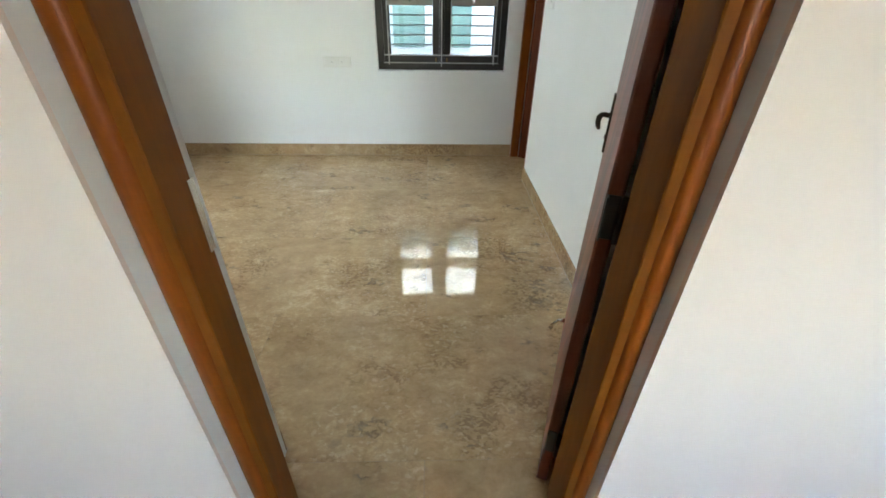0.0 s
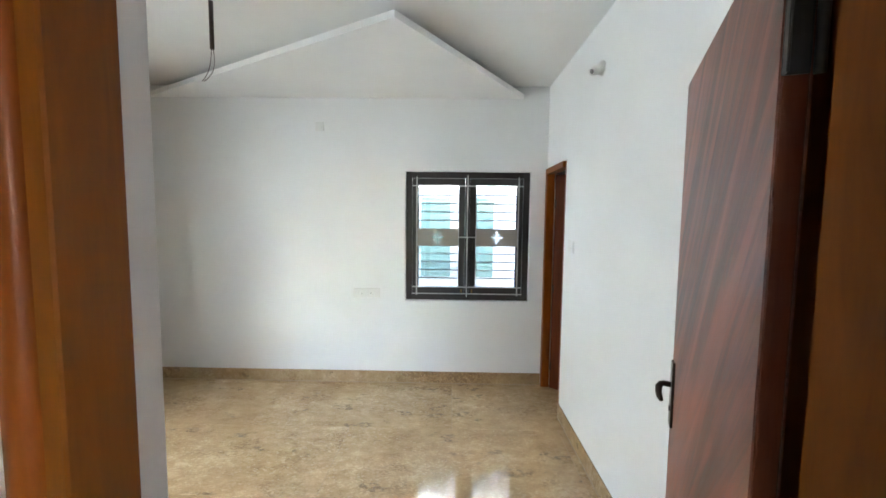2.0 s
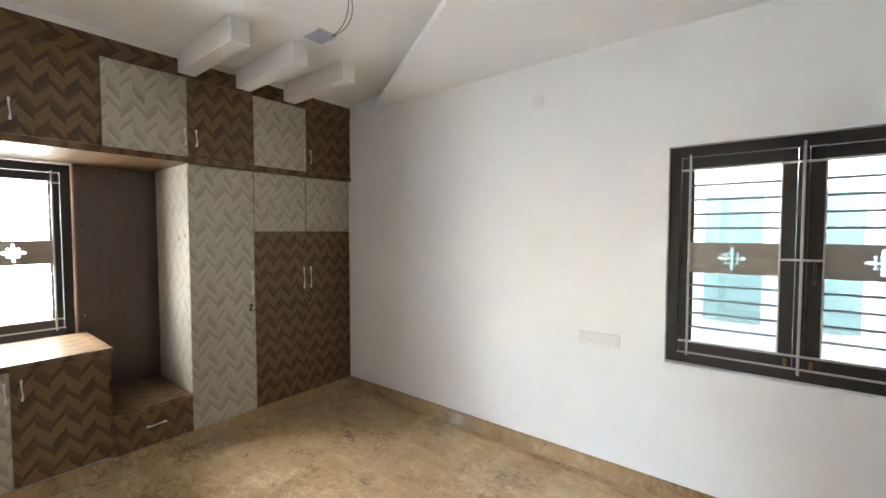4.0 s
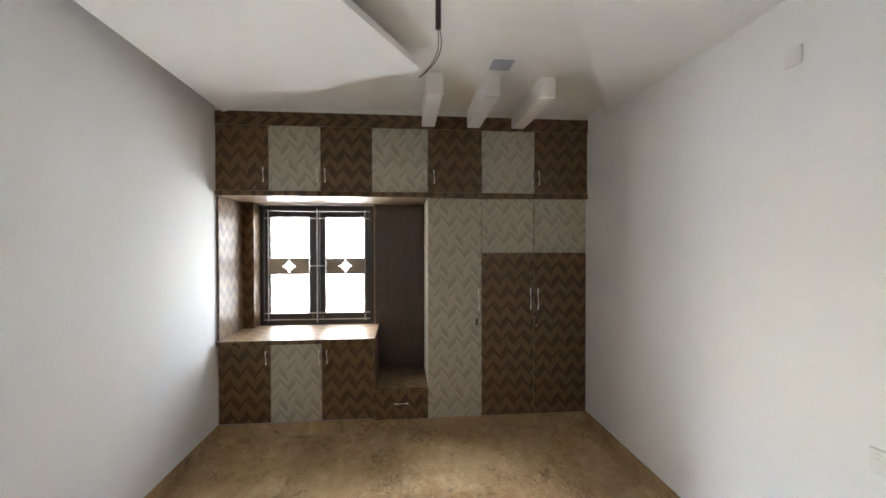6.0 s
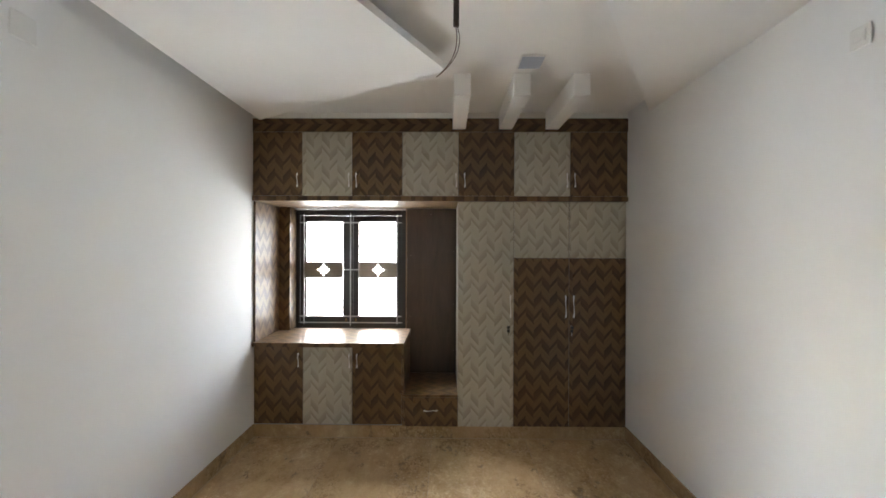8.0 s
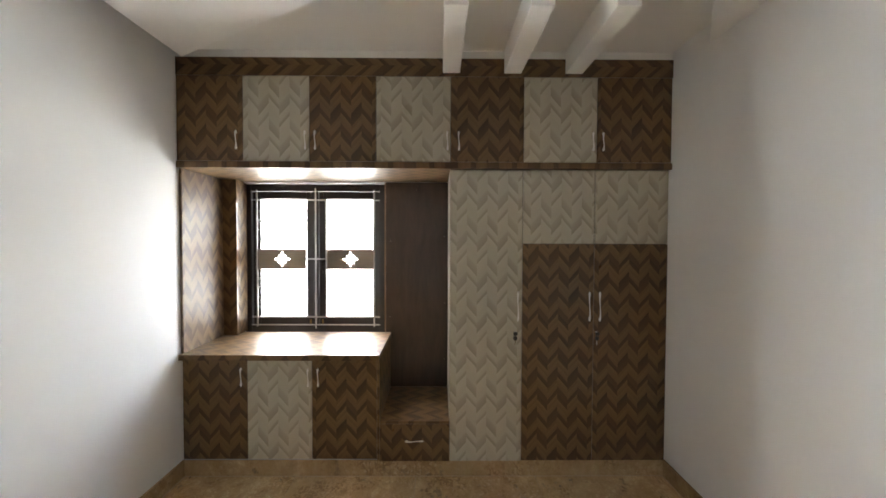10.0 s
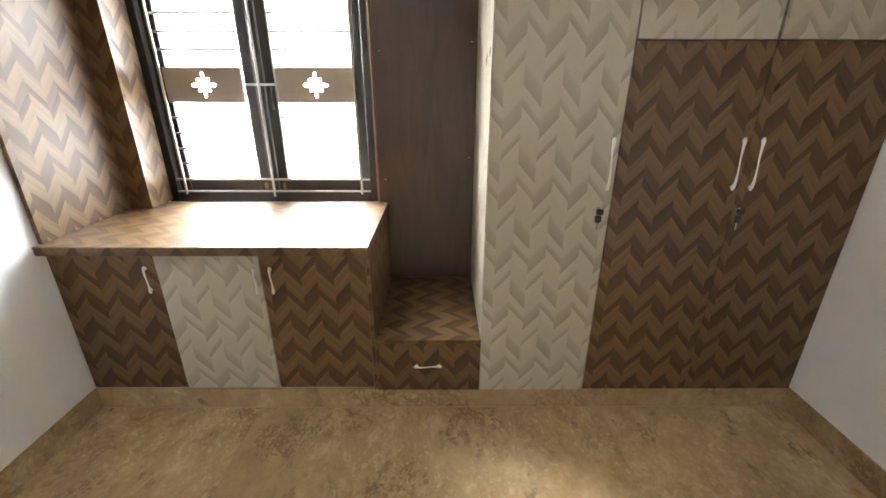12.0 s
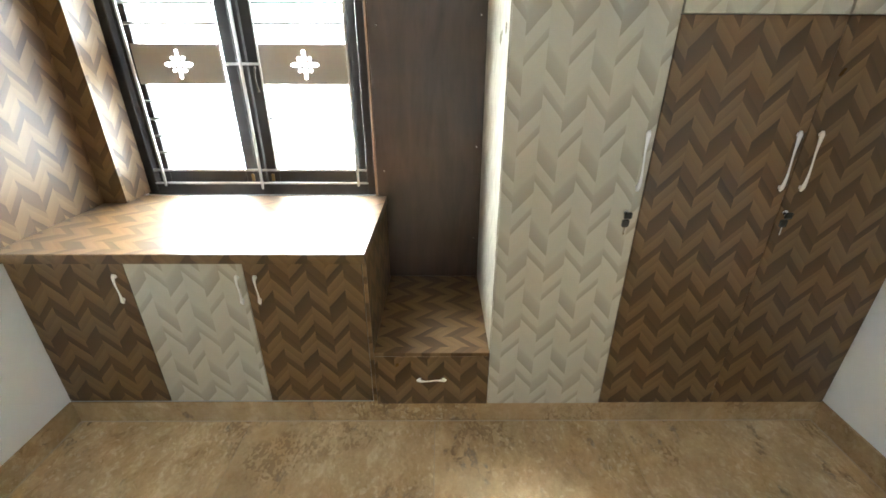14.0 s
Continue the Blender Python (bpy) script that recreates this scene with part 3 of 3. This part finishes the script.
Y = [SOUTH + 0.004, 2.181, 2.622, 3.071, 3.570, 4.063, 4.555, NORTH - 0.006]
XB = FACE - 0.008     # base doors stand a little further back
# low cupboards under the desk
u = unit("base_cabinet", Y[0], Y[1], 0.114, 0.812, "brown chevron laminate base cabinet with one door", "cabinet", "base cabinets", XB)
cupboard_door(u, Y[0], Y[1], 0.118, 0.812, brown_front, XB, (2.143, 0.694, 0.125))
u = unit("base_cabinet", Y[1], Y[3], 0.114, 0.812, "base cabinet with one pale and one brown chevron door", "cabinet", "base cabinets", XB)
cupboard_door(u, Y[1], Y[2], 0.118, 0.812, pale_front, XB, (2.600, 0.690, 0.125))
cupboard_door(u, Y[2], Y[3], 0.118, 0.812, brown_front, XB, (2.668, 0.690, 0.125))
under(part("side_panel", slab(WEST + 0.004, XB + 0.012, Y[3] - 0.001, Y[3] + 0.015, 0.114, 0.812), brown_side), u)
# grey strip put in for the shadow gap below the base doors
tagged(part("gap_strip", slab(XB - 0.002, XB + 0.0155, Y[0], Y[3], 0.1125, 0.1172), gap_grey), "thin grey strip standing in for the shadow gap under the base cabinet doors", "strip")
desk = tagged(part("desk_top", slab(WEST + 0.002, -3.552, SOUTH + 0.002, 3.092, 0.814, 0.853, 0.0015), brown_top), "glossy brown chevron laminate desk top below the window", "desk top")
part("edge_band", slab(-3.5525, -3.5505, SOUTH + 0.004, 3.090, 0.8155, 0.8515), brown_front, desk, "brown laminate edge band")
# niche with its drawer
u = empty("drawer_unit", (FACE - 0.3, (Y[3] + Y[4]) / 2, 0.114), "brown chevron drawer unit forming a low seat in the niche", "drawer unit")
under(part("body", slab(WEST + 0.004, FACE - 0.003, Y[3] + 0.018, Y[4] - 0.002, 0.114, 0.368), carcass), u)
under(part("top_board", slab(WEST + 0.004, FACE + 0.018, Y[3] + 0.018, Y[4] - 0.002, 0.369, 0.388, 0.001), brown_top), u)
front = under(part("drawer", slab(FACE - 0.002, FACE + 0.017, Y[3] + 0.018, Y[4] - 0.002, 0.108, 0.366, 0.0008), brown_front), u)
h = new("handle", HANDLES[0.125])
h.location, h.rotation_euler = (FACE + 0.017, 3.327, 0.252), (radians(90), 0, 0)
h["label"] = "curved silver bow handle"
h.parent = front
back = tagged(part("back_panel", slab(WEST, WEST + 0.006, 3.048, Y[4], 0.389, 2.112), back_board), "plain dark brown board at the back of the niche", "panel")
for y, z in ((3.085, 0.98), (3.085, 1.62), (3.540, 0.62), (3.540, 1.10), (3.540, 1.66), (3.300, 2.05)):
    under(smooth(part("screw_head", tube([(WEST + 0.005, y, z), (WEST + 0.0075, y, z), (WEST + 0.0085, y, z)], [0.005, 0.005, 0.003], 8), chrome)), back)
tagged(part("edge_strip", slab(-4.30, WEST + 0.010, 3.036, 3.047, 0.855, 2.112, 0.001), ply_edge), "bare ply strip beside the window", "trim", kind="structure")
# laminate cladding of the window recess
tagged(part("side_panel", slab(-4.115, FACE + 0.016, SOUTH + 0.002, SOUTH + 0.020, 0.854, 2.112, 0.001), brown_side), "brown chevron side panel of the window recess", "panel")
tagged(part("pillar_panel", slab(-4.135, -4.115, SOUTH + 0.002, 1.862, 0.854, 2.112, 0.001), brown_front), "brown chevron panel boxing the wall beside the window", "panel")
tagged(part("edge_strip", slab(-4.30, -4.135, 1.842, 1.860, 0.854, 2.112, 0.001), brown_side), "brown chevron laminate reveal beside the window", "trim", kind="structure")
# tall cupboards
u = unit("wardrobe", Y[4], Y[5], 0.110, 2.114, "tall pale chevron laminate wardrobe with one locked door", "wardrobe", "wardrobes")
cupboard_door(u, Y[4], Y[5], 0.108, 2.112, pale_front, FACE, (4.034, 1.184, 0.20), True)
under(part("side_panel", slab(WEST + 0.008, FACE + 0.014, Y[4] - 0.003, Y[4] + 0.001, 0.390, 2.112), pale_side), u)
u = unit("wardrobe", Y[5], Y[7], 0.110, 1.613, "brown chevron double-door wardrobe with keys in the lock", "wardrobe", "wardrobes")
cupboard_door(u, Y[5], Y[6], 0.112, 1.611, brown_front, FACE, (4.523, 1.184, 0.20))
cupboard_door(u, Y[6], Y[7], 0.112, 1.611, brown_front, FACE, (4.594, 1.184, 0.20), True)
u = unit("upper_cabinet", Y[5], Y[7], 1.615, 2.114, "pale chevron cabinet with two plain doors above the wardrobe", "cabinet", "")
cupboard_door(u, Y[5], Y[6], 1.6115, 2.112, pale_front, gap=0.004)
cupboard_door(u, Y[6], Y[7], 1.6115, 2.112, pale_front, gap=0.004)
# loft row
XL = FACE + 0.022
tagged(part("loft_shelf", slab(WEST + 0.002, XL + 0.022, SOUTH + 0.001, NORTH - 0.001, 2.1145, 2.158, 0.001), laminate("brown chevron laminate shelf", BROWN, "X", "Y", 0.42, crisp=True)), "brown laminate shelf board under the loft cupboards", "shelf")
LOFT = [(0, 1, (0,)), (1, 3, (1, 2)), (3, 5, (3, 4)), (5, 7, (5, 6))]
HY = (2.140, 2.598, 2.664, 3.548, 3.624, 4.526, 4.594)
for a, b, doors in LOFT:
    u = unit("loft_cabinet", Y[a], Y[b], 2.160, 2.845, "loft cupboard with brown and pale chevron doors" if len(doors) > 1 else "loft cupboard with one brown chevron door", "cabinet", "loft cabinets", XL)
    for d in doors:
        cupboard_door(u, Y[d], Y[d + 1], 2.160, 2.726, pale_front if d % 2 else brown_front, XL, (HY[d], 2.298, 0.125))
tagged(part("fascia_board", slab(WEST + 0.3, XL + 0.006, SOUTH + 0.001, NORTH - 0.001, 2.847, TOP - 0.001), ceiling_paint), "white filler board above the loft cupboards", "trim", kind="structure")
tagged(part("top_rail", slab(XL - 0.001, XL + 0.017, SOUTH + 0.002, NORTH - 0.002, 2.729, 2.8465, 0.001), laminate("brown chevron laminate rail", BROWN, "Z", "Y", crisp=True)), "brown chevron laminate rail closing the loft row", "rail")

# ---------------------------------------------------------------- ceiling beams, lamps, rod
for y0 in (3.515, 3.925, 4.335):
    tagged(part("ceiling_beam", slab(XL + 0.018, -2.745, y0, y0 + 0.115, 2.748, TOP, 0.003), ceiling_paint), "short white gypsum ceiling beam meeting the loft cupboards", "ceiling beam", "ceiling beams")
lamp = tagged(part("ceiling_light", slab(-2.650, -2.470, 3.927, 4.083, TOP - 0.010, TOP, 0.002), white_plastic), "small square ceiling light, switched off", "ceiling light")
part("diffuser", slab(-2.642, -2.478, 3.935, 4.075, TOP - 0.014, TOP - 0.010, 0.001), led_face, lamp, "pale blue-grey diffuser")
rod = tagged(smooth(part("fan_rod", tube([(-1.645, 3.505, TOP), (-1.645, 3.505, 2.632)], 0.0125, 14), rod_brown)), "brown fan down-rod hanging without its fan, cables loose", "fan rod")
part("bolt_hole", slab(-1.6325, -1.6310, 3.502, 3.508, 2.650, 2.656), black_plastic, rod)
for mat, side in ((wire_red, -1), (wire_brown, 1)):
    pts = []
    for k in range(21):
        s = k / 20
        spread = 0.004 + 0.007 * math.sin(math.pi * s)
        pts.append((-1.645 + side * spread * 0.8 - 0.012 * s, 3.505 + side * spread * 0.6 + 0.016 * math.sin(math.pi * s) - 0.082 * s ** 2.3, 2.640 - 0.228 * s + 0.012 * s ** 4))
    smooth(part("cable", tube(pts, 0.0019, 6), mat, rod))

# ---------------------------------------------------------------- electrical fittings


def socket_plate(m, width, height, modules, label, category="switch"):
    """Wall plate, local x across, z up, facing local -y."""
    p = tagged(part("switch_plate", slab(-width / 2, width / 2, -0.009, 0.0, -height / 2, height / 2, 0.004), white_plastic), label, category)
    p.matrix_world = m
    w = (width - 0.03) / max(modules, 1)
    for k in range(modules):
        x0 = -width / 2 + 0.015 + k * w
        r = part("module", slab(x0 + 0.002, x0 + w - 0.002, -0.0125, -0.009, -height / 2 + 0.018, height / 2 - 0.018, 0.0015), white_plastic, p)
        if k % 2:
            for dx, dz in ((0, 0.008), (-0.006, -0.005), (0.006, -0.005)):
                part("pin_hole", slab(x0 + w / 2 + dx - 0.002, x0 + w / 2 + dx + 0.002, -0.0128, -0.0125, dz - 0.002, dz + 0.002), black_plastic, r)
        else:
            part("rocker", slab(x0 + 0.006, x0 + w - 0.006, -0.0155, -0.0125, -0.012, 0.012, 0.002), white_plastic, r)
    return p


socket_plate(pose(-1.065, NORTH, 0.905), 0.265, 0.092, 5, "white wall plate with switches and a socket", "socket")
socket_plate(pose(-1.512, NORTH, 2.515), 0.085, 0.085, 1, "white blank wall plate high on the wall", "wall plate")
socket_plate(pose(-1.570, SOUTH, 2.590, 0, 0, 180), 0.11, 0.11, 0, "white cover plate high on the wall", "wall plate")
socket_plate(pose(EAST, 4.190, 1.448, 0, 0, -90), 0.15, 0.095, 2, "white switch plate beside the bathroom door", "switch")

holder = tagged(smooth(part("lamp_holder", tube([(EAST, 3.66, 2.585), (EAST - 0.012, 3.655, 2.583), (EAST - 0.014, 3.654, 2.582), (EAST - 0.060, 3.625, 2.562), (EAST - 0.085, 3.610, 2.550)], [0.045, 0.043, 0.033, 0.030, 0.024], 18), white_plastic)), "white angled lamp holder without bulb on the wall", "lamp holder")
# flat grey disc gives the holder's open end its shade
smooth(part("socket_mouth", tube([(EAST - 0.0845, 3.6103, 2.5502), (EAST - 0.087, 3.6088, 2.549)], 0.014, 16), mouth_shade, holder, "grey disc for the shade in the empty mouth"))

# ---------------------------------------------------------------- floors, laid in slabs with fine joints
base = structure("floor", slab(-4.45, 2.45, 1.40, 5.30, -0.06, -0.0022), grout, "polished brown marble floor in large slabs", "floor")
hall_base = structure("floor_hall", slab(-2.75, 2.55, -2.55, 1.40, -0.06, -0.0022), grout, "polished brown marble hall floor", "floor")
JOINT = 0.0012
ROOM_Y = [1.40, 1.690, 2.512, 3.340, 4.165, 4.985, 5.065]
for i, (ya, yb) in enumerate(zip(ROOM_Y, ROOM_Y[1:])):
    cuts = [-4.25, -2.62, -1.02, 0.62, 2.3] if i % 2 else [-4.25, -1.83, -0.21, 1.42, 2.3]
    for xa, xb in zip(cuts, cuts[1:]):
        part("slab", slab(xa + JOINT, xb - JOINT, ya + JOINT, yb - JOINT, -0.02, 0.0), floor_marble, base)
for ya, yb in ((-2.4, -1.6), (-1.6, -0.8), (-0.8, 0.0), (0.0, 0.70), (0.70, 1.40)):
    for xa, xb in ((-2.6, -1.0), (-1.0, 0.62), (0.62, 2.4)):
        part("slab", slab(xa + JOINT, xb - JOINT, ya + JOINT, yb - JOINT, -0.02, 0.0), floor_marble, hall_base)
